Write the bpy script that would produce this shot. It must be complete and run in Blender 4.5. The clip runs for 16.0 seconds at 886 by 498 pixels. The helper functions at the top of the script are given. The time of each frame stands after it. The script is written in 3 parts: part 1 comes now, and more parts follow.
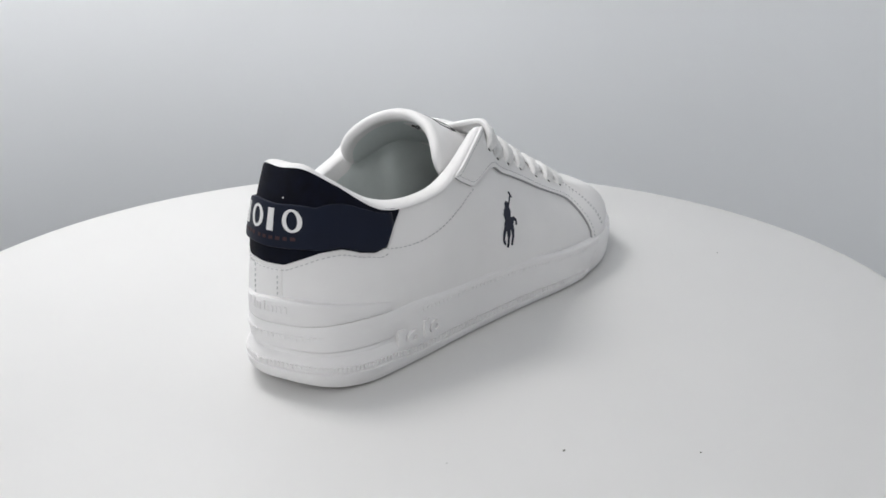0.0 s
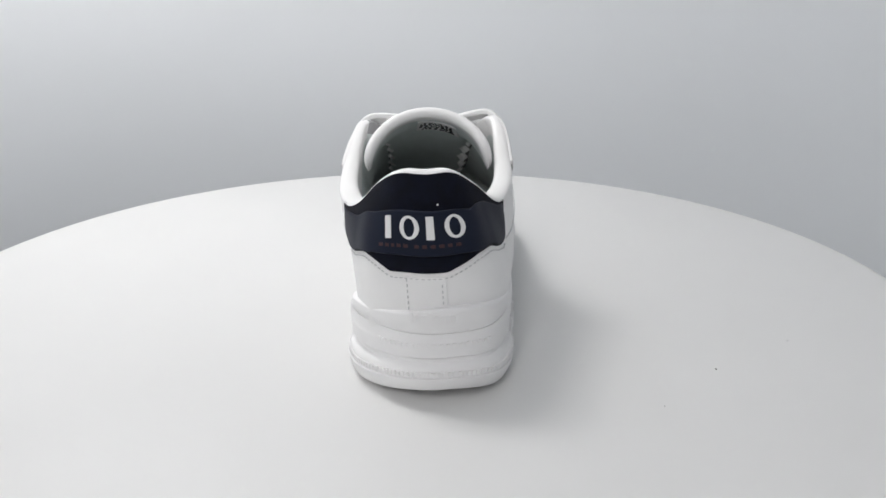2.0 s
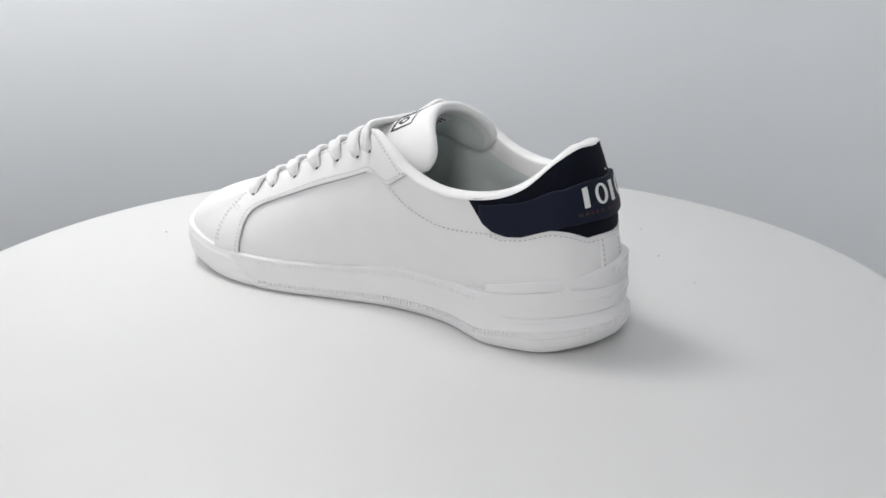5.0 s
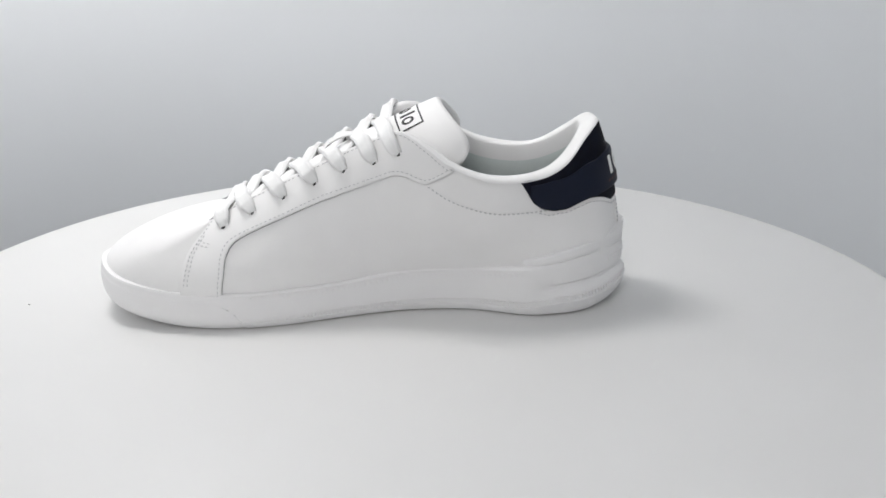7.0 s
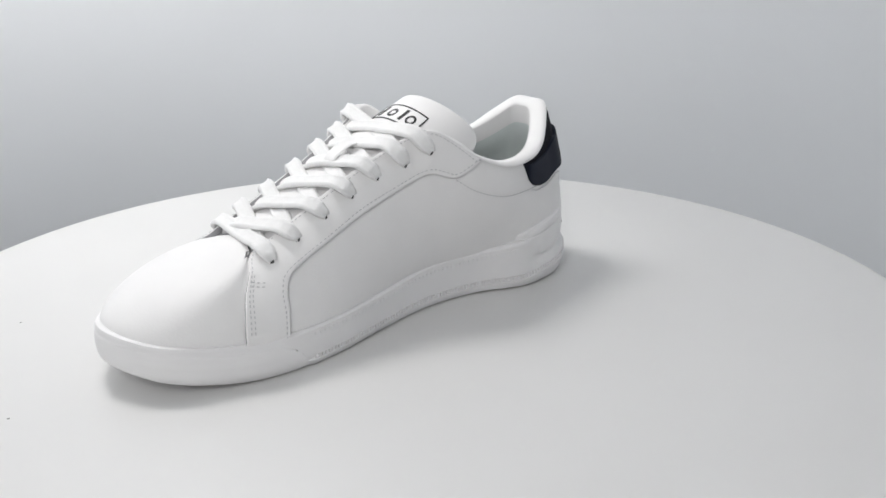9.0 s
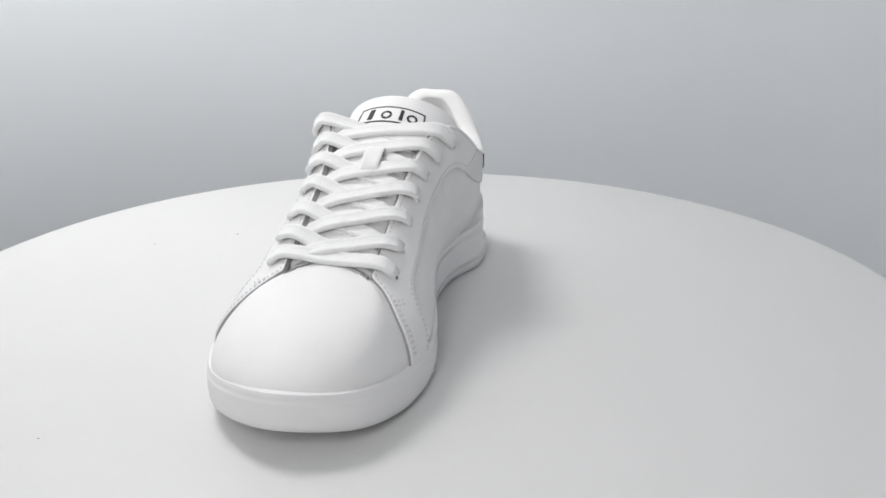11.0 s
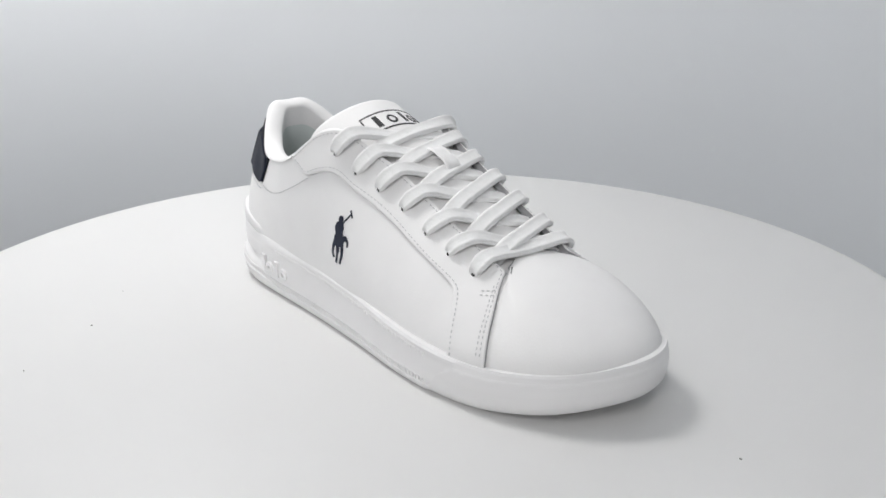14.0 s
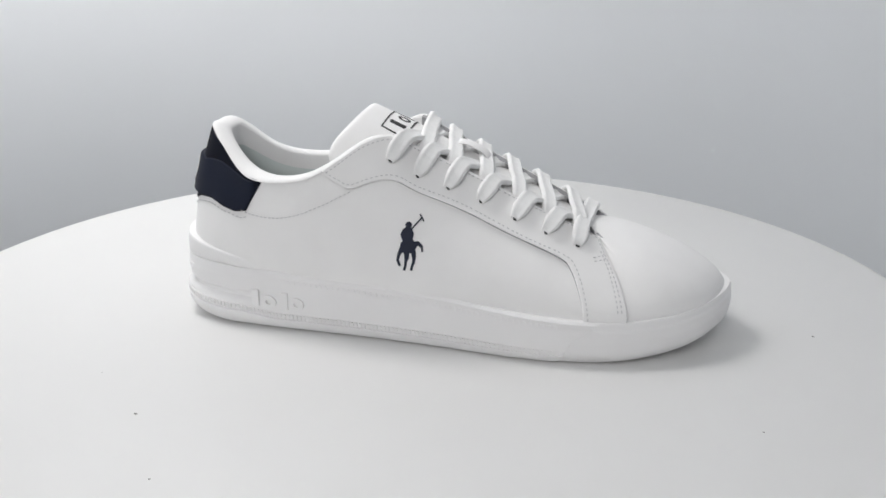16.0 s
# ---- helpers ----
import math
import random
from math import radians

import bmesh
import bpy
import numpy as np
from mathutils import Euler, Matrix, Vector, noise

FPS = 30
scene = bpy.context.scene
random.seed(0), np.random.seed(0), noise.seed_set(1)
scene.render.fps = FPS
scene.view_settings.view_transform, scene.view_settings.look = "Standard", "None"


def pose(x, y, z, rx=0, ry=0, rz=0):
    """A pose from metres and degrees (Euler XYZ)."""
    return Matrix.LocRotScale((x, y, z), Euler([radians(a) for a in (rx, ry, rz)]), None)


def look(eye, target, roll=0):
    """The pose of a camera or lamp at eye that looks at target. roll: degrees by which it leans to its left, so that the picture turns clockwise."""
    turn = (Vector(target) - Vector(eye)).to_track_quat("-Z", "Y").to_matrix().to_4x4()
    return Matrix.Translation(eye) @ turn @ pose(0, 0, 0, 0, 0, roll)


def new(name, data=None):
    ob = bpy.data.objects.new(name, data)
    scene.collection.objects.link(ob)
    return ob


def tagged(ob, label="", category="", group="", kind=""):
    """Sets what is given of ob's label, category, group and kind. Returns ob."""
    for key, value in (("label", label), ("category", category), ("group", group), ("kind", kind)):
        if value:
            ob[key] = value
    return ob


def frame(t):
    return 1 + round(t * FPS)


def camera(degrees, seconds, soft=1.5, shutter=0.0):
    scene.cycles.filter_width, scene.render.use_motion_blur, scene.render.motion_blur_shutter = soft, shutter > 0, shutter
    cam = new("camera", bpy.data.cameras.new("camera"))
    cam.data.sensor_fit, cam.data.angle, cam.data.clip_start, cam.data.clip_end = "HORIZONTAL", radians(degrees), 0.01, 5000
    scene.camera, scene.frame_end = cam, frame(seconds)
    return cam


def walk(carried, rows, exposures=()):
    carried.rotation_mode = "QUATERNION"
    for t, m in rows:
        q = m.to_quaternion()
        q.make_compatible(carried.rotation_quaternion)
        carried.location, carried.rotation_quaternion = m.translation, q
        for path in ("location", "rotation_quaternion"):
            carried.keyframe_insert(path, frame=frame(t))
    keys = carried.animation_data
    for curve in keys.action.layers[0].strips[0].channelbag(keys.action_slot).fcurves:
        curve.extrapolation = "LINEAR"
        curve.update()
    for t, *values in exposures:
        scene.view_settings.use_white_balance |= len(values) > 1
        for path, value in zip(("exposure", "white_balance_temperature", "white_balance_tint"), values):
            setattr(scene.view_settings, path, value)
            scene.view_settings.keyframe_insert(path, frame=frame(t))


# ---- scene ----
# A white sneaker turning on a round white turntable in a photo tent.
# Shoe axes: x to the toe, y to the inner side, z up; the origin lies on the turntable's axis.
LENS = 50.775
SPIN = 18.4075          # degrees a second
START = 52.487          # the shoe's heading at 0 s
DISC = 0.300            # the turntable's radius
cam = camera(LENS, 16.0, soft=1.6)
RIGHT = Vector((0.999269, -0.037825, -0.005197))
AHEAD = Vector((0.035678, 0.942492, -0.332281))
RIGHT.normalize(), AHEAD.normalize()
UP = RIGHT.cross(AHEAD).normalized()
RIGHT = AHEAD.cross(UP)
VIEW = Matrix((RIGHT, UP, -AHEAD)).transposed().to_4x4()
VIEW.translation = (0.0, -0.5104, 0.21213)
walk(cam, [(0, VIEW), (16, VIEW)])

# ---- light ----
world = bpy.data.worlds.new("world")
scene.world = world
world.use_nodes = True
world.node_tree.nodes["Background"].inputs[0].default_value = (0.9, 0.95, 1.0, 1)
world.node_tree.nodes["Background"].inputs[1].default_value = 0.3
scene.view_settings.exposure = 0.06


def softbox(name, eye, target, w, h, watts, colour):
    lamp = bpy.data.lights.new(name, "AREA")
    lamp.shape, lamp.size, lamp.size_y, lamp.energy, lamp.color = "RECTANGLE", w, h, watts, colour
    ob = new(name, lamp)
    ob.matrix_world = look(eye, target)
    return ob


softbox("tent_light_top", (-0.33, 0.18, 0.78), (-0.14, 0.10, 0.0), 0.20, 0.34, 4.1, (1.0, 0.98, 0.963))
# added fill with no known source, brightens the upper left of the backdrop
softbox("backdrop_fill", (-0.26, 0.15, 0.36), (-0.36, 0.42, 0.12), 0.36, 0.06, 0.50, (1.0, 0.98, 0.963))
softbox("tent_light_front", (-0.24, -1.02, 0.72), (-0.15, 0.15, 0.05), 0.24, 0.5, 3.8, (1.0, 0.98, 0.963))


# ---- materials ----
def material(name, colour, rough=0.5, grain=0.0, grain_size=0.001, mottle=0.0, mottle_size=0.05, metal=0.0, sheen=0.0, spec=0.5):
    """A surface with fine relief (grain, in metres) and a faint larger unevenness of tone and gloss (mottle)."""
    m = bpy.data.materials.new(name)
    m.use_nodes = True
    nt = m.node_tree
    b = nt.nodes["Principled BSDF"]
    b.inputs["Base Color"].default_value = (*colour, 1)
    b.inputs["Roughness"].default_value = rough
    b.inputs["Metallic"].default_value = metal
    b.inputs["Specular IOR Level"].default_value = spec
    if sheen:
        b.inputs["Sheen Weight"].default_value = sheen
        b.inputs["Sheen Roughness"].default_value = 0.4
    at = nt.nodes.new("ShaderNodeTexCoord")
    if mottle:
        n = nt.nodes.new("ShaderNodeTexNoise")
        n.inputs["Scale"].default_value = 1 / mottle_size
        n.inputs["Detail"].default_value = 5
        nt.links.new(at.outputs["Object"], n.inputs["Vector"])
        ramp = nt.nodes.new("ShaderNodeMapRange")
        ramp.inputs["From Min"].default_value, ramp.inputs["From Max"].default_value = 0.3, 0.7
        ramp.inputs["To Min"].default_value, ramp.inputs["To Max"].default_value = 1 - mottle, 1.0
        nt.links.new(n.outputs["Fac"], ramp.inputs["Value"])
        mix = nt.nodes.new("ShaderNodeMix")
        mix.data_type, mix.blend_type = "RGBA", "MULTIPLY"
        mix.inputs["Factor"].default_value = 1
        mix.inputs["A"].default_value = (*colour, 1)
        nt.links.new(ramp.outputs["Result"], mix.inputs["B"])
        nt.links.new(mix.outputs["Result"], b.inputs["Base Color"])
        gloss = nt.nodes.new("ShaderNodeMapRange")
        gloss.inputs["To Min"].default_value, gloss.inputs["To Max"].default_value = rough * 0.88, min(1, rough * 1.12)
        nt.links.new(n.outputs["Fac"], gloss.inputs["Value"])
        nt.links.new(gloss.outputs["Result"], b.inputs["Roughness"])
    if grain:
        n = nt.nodes.new("ShaderNodeTexNoise")
        n.inputs["Scale"].default_value = 1 / grain_size
        n.inputs["Detail"].default_value = 3
        nt.links.new(at.outputs["Object"], n.inputs["Vector"])
        bump = nt.nodes.new("ShaderNodeBump")
        bump.inputs["Strength"].default_value = 0.6
        bump.inputs["Distance"].default_value = grain
        nt.links.new(n.outputs["Fac"], bump.inputs["Height"])
        nt.links.new(bump.outputs["Normal"], b.inputs["Normal"])
    return m


LEATHER = material("white_leather", (0.875, 0.87, 0.87), 0.58, 0.00012, 0.0011, 0.03, 0.02)
RUBBER = material("white_rubber", (0.865, 0.86, 0.865), 0.5, 0.00005, 0.0008, 0.03, 0.03)
LINING = material("pale_lining", (0.72, 0.775, 0.765), 0.85, 0.0002, 0.0012, 0.06, 0.015)
SUEDE = material("navy_suede", (0.0052, 0.0066, 0.016), 0.95, 0.0003, 0.0007, 0.5, 0.006, sheen=0.03, spec=0.2)
WEBBING = material("navy_webbing", (0.0075, 0.0115, 0.027), 0.8, 0.0001, 0.0008, 0.2, 0.01, sheen=0.1, spec=0.25)
INK = material("navy_thread", (0.010, 0.014, 0.035), 0.7, 0.0001, 0.0008, 0.2, 0.003)
BLACK = material("black_print", (0.02, 0.02, 0.022), 0.6)
WHITE_PRINT = material("white_print", (0.78, 0.78, 0.78), 0.6)
RED_PRINT = material("dark_red_print", (0.035, 0.010, 0.013), 0.7)
COTTON = material("white_cotton_lace", (0.89, 0.89, 0.89), 0.85, 0.00035, 0.0010, 0.05, 0.004)
# white thread, its grey paints in the shadow of the needle holes
THREAD = material("shade_grey_thread", (0.57, 0.57, 0.58), 0.85)
INSOLE = material("dark_insole_cloth", (0.06, 0.063, 0.066), 0.9, 0.0002, 0.001, 0.2, 0.01)
# dark colour painted in place of the shade inside the lace holes
HOLE_SHADE = material("hole_shade", (0.07, 0.07, 0.072), 0.9)
GREY_EDGE = material("grey_edge", (0.36, 0.36, 0.37), 0.8, 0.0001, 0.001, 0.1, 0.01)
LAMINATE = material("white_tabletop", (0.715, 0.715, 0.71), 0.42, 0.00002, 0.003, 0.02, 0.08)
TENT = material("grey_white_tent_cloth", (0.745, 0.767, 0.79), 0.9, 0.0001, 0.004, 0.02, 0.3)
DUST = material("dust_speck", (0.25, 0.25, 0.24), 0.9)


# ---- mesh helpers ----
def part(name, bm, mat, parent=None, label="", smooth=True, crease=0):
    me = bpy.data.meshes.new(name)
    bm.to_mesh(me)
    bm.free()
    if smooth:
        me.shade_smooth()
    if crease:
        me.set_sharp_from_angle(angle=radians(crease))
    me.materials.append(mat)
    ob = new(name, me)
    if parent:
        ob.parent = parent
    if label:
        tagged(ob, label)
    return ob


def grid_into(bm, pts, close_u=False, flip=False):
    """Quads over an array of points [n][m][3]."""
    n, k = len(pts), len(pts[0])
    vs = [[bm.verts.new(tuple(q)) for q in row] for row in pts]
    for i in range(n if close_u else n - 1):
        for j in range(k - 1):
            a, b, c, d = vs[i][j], vs[(i + 1) % n][j], vs[(i + 1) % n][j + 1], vs[i][j + 1]
            bm.faces.new((d, c, b, a) if flip else (a, b, c, d))
    return vs


def box_into(bm, m, sx, sy, sz):
    bmesh.ops.create_cube(bm, size=1.0, matrix=m @ Matrix.Diagonal((sx, sy, sz, 1)))


def ease(a, b, x):
    t = np.clip((np.asarray(x, float) - a) / (b - a), 0, 1)
    return t * t * (3 - 2 * t)


# ---- the shoe's surface ----
def ring(points, u):
    """A closed smooth curve through points, at u in stations."""
    p = np.asarray(points, float)
    n = len(p)
    u = np.asarray(u, float)
    i = np.floor(u).astype(int)
    f = (u - i).reshape(u.shape + (1,) * (p.ndim - 1))
    a, b, c, d = p[(i - 1) % n], p[i % n], p[(i + 1) % n], p[(i + 2) % n]
    return 0.5 * (2 * b + (c - a) * f + (2 * a - 5 * b + 4 * c - d) * f ** 2 + (3 * b - a - 3 * c + d) * f ** 3)


# The upper runs round from the heel along the outer side to the toe and back along the inner side.
# FOOT: where it meets the sole; TOP: the collar and the edge of the throat; millimetres.
FOOT = [(-123.5, -12, 32), (-115.5, -34, 32), (-98, -46, 32), (-73, -50.5, 30), (-48, -53, 28), (-28, -55, 28), (-6, -57, 28),
        (10, -59, 27), (28, -61, 25), (55, -63, 23), (85, -65, 20), (124, -61.5, 20.5), (160, -45.5, 24.5), (175.5, -15, 27.5),
        (164, 15, 23.5), (128, 31.5, 19.5), (88, 33, 18), (55, 26, 19), (28, 19, 21), (8, 16, 23), (-8, 15, 24), (-25, 16, 24),
        (-48, 19, 24), (-70, 24, 27), (-88, 24, 30), (-108, 18, 32), (-119, 3, 32)]
TOP = [(-107, -9, 106), (-104.5, -20.5, 106), (-95.5, -30.5, 98), (-77, -43.5, 84), (-50, -52, 85), (-32, -53.5, 92), (-10, -51, 107),
       (3, -45, 109), (14, -39, 102), (40, -34, 89), (75, -33, 71), (107, -32, 56), (105, -26, 57.5), (99, -11, 60),
       (105, 4, 57.5), (107, 10, 56.5), (75, 10, 73.5), (40, 11, 91), (14, 15.5, 102.5), (3, 24, 106.5), (-10, 30, 99), (-23, 33.5, 89),
       (-45, 34, 81), (-69, 28.5, 81), (-85, 21.5, 87), (-97, 12, 99.5), (-104.5, 3, 106)]
# how the side swells: outwards and up from the foot, outwards and down from the top
LOW = [(-1, 26), (0, 26), (1, 26), (2, 22), (3, 20), (3, 22), (3, 24), (3, 25), (3, 25), (3, 24), (2, 18), (2, 14), (1, 14), (0, 12),
       (1, 14), (2, 14), (4, 18), (5, 24), (7.5, 26), (9.5, 27), (10.5, 26), (9.5, 23), (7.5, 20), (3, 20), (1, 24), (0, 26), (0, 26)]
HIGH = [(9, 22), (8, 22), (6, 20), (3, 18), (3, 18), (3, 22), (4, 22), (8, 16), (11, 13), (12, 12), (14, 9), (13, 7), (30, 5), (40, 5),
        (30, 5), (13, 7), (12, 9), (10, 11), (9, 12), (6, 16), (3, 20), (2, 20), (2, 18), (2, 18), (4, 18), (6, 20), (8, 22)]
STATIONS = len(FOOT)


def upper(u, v, lift=0.0):
    """Points of the upper's outside: u in stations round it, v from the sole (0) to the top edge (1); lift metres proud of it."""
    u, v = np.broadcast_arrays(np.asarray(u, float), np.asarray(v, float))

    def raw(u, v):
        b, t = ring(FOOT, u), ring(TOP, u)
        run = ring(FOOT, u + 0.2) - ring(FOOT, u - 0.2)
        out = np.stack([run[..., 1], -run[..., 0], 0 * u], -1)
        out = -out / np.linalg.norm(out, axis=-1, keepdims=True)
        out = out * np.sign(((b - np.array((20, -14, 0))) * out)[..., :2].sum(-1))[..., None]
        lo, hi = ring(LOW, u), ring(HIGH, u)
        z = np.array((0, 0, 1.0))
        c1 = b + out * lo[..., :1] + z * lo[..., 1:]
        c2 = t + out * hi[..., :1] - z * hi[..., 1:]
        w = v[..., None]
        return ((1 - w) ** 3 * b + 3 * (1 - w) ** 2 * w * c1 + 3 * (1 - w) * w * w * c2 + w ** 3 * t) * 0.001

    p = raw(u, v)
    e = 0.02
    du = raw(u + e, v) - raw(u - e, v)
    dv = raw(u, np.minimum(v + e, 1)) - raw(u, np.maximum(v - e, 0))
    n = np.cross(du, dv)
    n = n / np.maximum(np.linalg.norm(n, axis=-1, keepdims=True), 1e-12)
    return p + n * np.asarray(lift)[..., None], n


# the widest outline of the sole, from the heel along the outer side to the toe and back
OUTLINE = [(-129, -12), (-120, -38), (-94, -51), (-60, -54), (-20, -57), (25, -62), (66, -68), (100, -69), (132, -63), (162, -46),
           (179, -15), (167, 17), (138, 32), (104, 37), (70, 33), (36, 24), (0, 17), (-35, 19), (-68, 30.5), (-99, 26.5), (-122, 8)]
# height of the sole's upper edge at each of these
EDGE = [37, 37, 36.5, 34, 32.5, 30, 26, 23.5, 23.5, 27, 30.5, 27.5, 23, 21.5, 21.5, 22.5, 26, 27, 30.5, 36, 37]


def sole_ring(s, z, inset):
    """Points of the sole at s in outline stations, height z and so far inside the outline (metres)."""
    p = ring(OUTLINE, s) * 0.001
    run = ring(OUTLINE, s + 0.15) - ring(OUTLINE, s - 0.15)
    out = np.stack([run[..., 1], -run[..., 0]], -1)
    out = out / np.linalg.norm(out, axis=-1, keepdims=True)
    side = p - out * np.asarray(inset)[..., None]
    return np.concatenate([side, np.broadcast_to(np.asarray(z), s.shape)[..., None]], -1)


def spread(n, ends=2):
    """Positions 0..1 with a doubled, close-set border, and how far each one is raised (0 at the rim, 1 inside)."""
    t = np.concatenate([[0, 0.0, 0.012], np.linspace(0.035, 0.965, n), [0.988, 1.0, 1.0]])
    r = np.concatenate([[-0.15, 0.72, 0.95], np.ones(n), [0.95, 0.72, -0.15]])
    return t, r


def chain(points, t):
    """An open smooth curve through points, t from 0 to 1."""
    p = np.asarray(points, float)
    n = len(p)
    q = np.concatenate([[2 * p[0] - p[1]], p, [2 * p[-1] - p[-2]]])
    t = np.asarray(t, float) * (n - 1)
    i = np.clip(np.floor(t).astype(int), 0, n - 2)
    f = (t - i)[..., None]
    a, b, c, d = q[i], q[i + 1], q[i + 2], q[i + 3]
    return 0.5 * (2 * b + (c - a) * f + (2 * a - 5 * b + 4 * c - d) * f ** 2 + (3 * b - a - 3 * c + d) * f ** 3)


def stitches(name, parent, path, lift=0.0006, step=0.0026, long=0.0013, wide=0.0004, n=400):
    """A row of stitches along a line on the upper, given as (u, v)."""
    t = np.linspace(0, 1, n)
    w = chain(path, t)
    p, nr = upper(w[:, 0], np.clip(w[:, 1], 0, 1), lift)
    run = np.concatenate([[0], np.cumsum(np.linalg.norm(np.diff(p, axis=0), axis=1))])
    bm = bmesh.new()
    for d in np.arange(step / 2, run[-1], step):
        i = int(np.clip(np.searchsorted(run, d), 1, n - 2))
        x = Vector(p[i + 1] - p[i - 1]).normalized()
        z = Vector(nr[i])
        y = z.cross(x).normalized()
        m = Matrix((x, y, x.cross(y))).transposed().to_4x4()
        m.translation = Vector(p[i])
        box_into(bm, m, long, wide, 0.0006)
    return tagged(part(name, bm, THREAD, parent, smooth=False), kind="stuff")


def ribbon_into(bm, pts, nrms, width, thick, n=56, w_ends=(1.0, 1.0)):
    """A flat woven lace swept through pts, with its flat face along nrms."""
    t = np.linspace(0, 1, n)
    p, nr = chain(pts, t), chain(nrms, t)
    tan = np.gradient(p, axis=0)
    tan /= np.linalg.norm(tan, axis=1)[:, None]
    side = np.cross(nr, tan)
    side /= np.linalg.norm(side, axis=1)[:, None]
    up = np.cross(tan, side)
    ang = np.linspace(0, 2 * math.pi, 22, endpoint=False)
    ca, sa = np.cos(ang), np.sin(ang)
    half = np.sign(ca) * np.abs(ca) ** 0.8
    high = np.sign(sa) * np.abs(sa) ** 0.6 * (1 + 0.42 * np.cos(half * 9.4))
    f = np.ones(n)
    for w, k in ((w_ends[0], t), (w_ends[1], 1 - t)):
        f *= w + (1 - w) * np.sin(math.pi / 2 * np.clip(k * 3.2, 0, 1)) ** 1.2
    rows = p[:, None] + side[:, None] * (half[None, :, None] * (f * width / 2)[:, None, None]) \
        + up[:, None] * (high[None, :, None] * (thick / 2 / np.sqrt(f))[:, None, None])
    vs = grid_into(bm, np.transpose(rows, (1, 0, 2)), close_u=True)
    bm.faces.new([r[0] for r in vs])
    bm.faces.new([r[-1] for r in reversed(vs)])
    bmesh.ops.recalc_face_normals(bm, faces=bm.faces)


TONGUE_FRONT, TONGUE_END = np.array((0.114, -0.011, 0.0500)), np.array((-0.0165, -0.011, 0.1146))
TONGUE_RUN = (TONGUE_END - TONGUE_FRONT) / np.linalg.norm(TONGUE_END - TONGUE_FRONT)
TONGUE_UP = np.array((-TONGUE_RUN[2], 0, TONGUE_RUN[0])) * -1


def tongue_radius(s):
    return 0.092 - 0.060 * ease(0.40, 0.90, s)


def tongue_at(s, a, lift=0.0):
    """Points of the tongue: s from its root (0) to its top edge (1), a degrees round its arch, lift metres proud."""
    s, a = np.broadcast_arrays(np.asarray(s, float), np.radians(np.asarray(a, float)))
    c = TONGUE_FRONT + (TONGUE_END - TONGUE_FRONT) * s[..., None] + TONGUE_UP * (0.0026 * np.sin(s * math.pi))[..., None]
    r = tongue_radius(s)
    q = c + np.array((0, 1.0, 0)) * ((r + lift) * np.sin(a))[..., None] + TONGUE_UP * ((r + lift) * np.cos(a) - r)[..., None]
    n = np.array((0, 1.0, 0)) * np.sin(a)[..., None] + TONGUE_UP * np.cos(a)[..., None]
    return q, n


# lines on the upper, as (u, v)
STAY_OUTER = [(11.0, 0.02), (11.04, 0.34), (11.1, 0.67), (11.06, 0.9), (10.92, 1), (10, 1), (9, 1), (8, 1), (7, 1), (6.3, 1), (5.8, 1), (5.4, 1), (5.0, 1)]
STAY_INNER = [(10.48, 0.02), (10.46, 0.32), (10.4, 0.52), (10.28, 0.59), (9.9, 0.62), (9.4, 0.63), (8.66, 0.65), (7.94, 0.66), (6.82, 0.69),
              (6.16, 0.71), (5.62, 0.74), (5.32, 0.84), (4.98, 0.98)]
STAY_OUTER_IN = [(15.08, 0.02), (15.0, 0.33), (14.88, 0.6), (14.86, 0.82), (15.02, 1), (16, 1), (17, 1), (18, 1), (19, 1), (19.7, 1), (20.2, 1), (20.6, 1), (21, 1)]
STAY_INNER_IN = [(15.62, 0.02), (15.6, 0.25), (15.56, 0.44), (15.64, 0.56), (16, 0.61), (16.58, 0.63), (17.16, 0.63), (17.86, 0.64), (18.84, 0.66),
                 (19.42, 0.67), (19.96, 0.71), (20.54, 0.84), (21.02, 0.98)]
EYES = [(10.56, 0.79), (10.14, 0.79), (9.7, 0.79), (9.2, 0.795), (8.64, 0.785), (8.02, 0.785), (6.95, 0.83)]
EYES_IN = [(15.34, 0.79), (15.74, 0.815), (16.2, 0.83), (16.66, 0.83), (17.16, 0.83), (17.8, 0.80), (18.82, 0.83)]
PATCH_U = [-4.42, -4.24, -4.12, -3.89, -3.48, -3.05, -2.61, -2.27, -1.78, -1.26, -0.67, 0.38, 0.73, 1.2, 1.79, 2.21, 2.55, 2.88, 3.07, 3.32]
PATCH_V = [0.985, 0.86, 0.755, 0.665, 0.585, 0.535, 0.52, 0.505, 0.455, 0.395, 0.40, 0.40, 0.435, 0.482, 0.515, 0.51, 0.54, 0.625, 0.78, 0.985]
BAND_U = [-4.2, -3.6, -2.56, -1.78, -0.2, 1.26, 2.06, 2.7, 3.15]
BAND_TOP = [0.94, 0.925, 0.825, 0.765, 0.765, 0.76, 0.86, 0.945, 0.965]


def sheet(name, parent, U, V, raise_u, raise_v, lift, mat, label=""):
    """A piece of leather or cloth lying on the upper."""
    h = np.minimum(raise_u[:, None], raise_v[None, :]) * lift
    p, _ = upper(U, V, h)
    bm = bmesh.new()
    grid_into(bm, p)
    return part(name, bm, mat, parent, label)


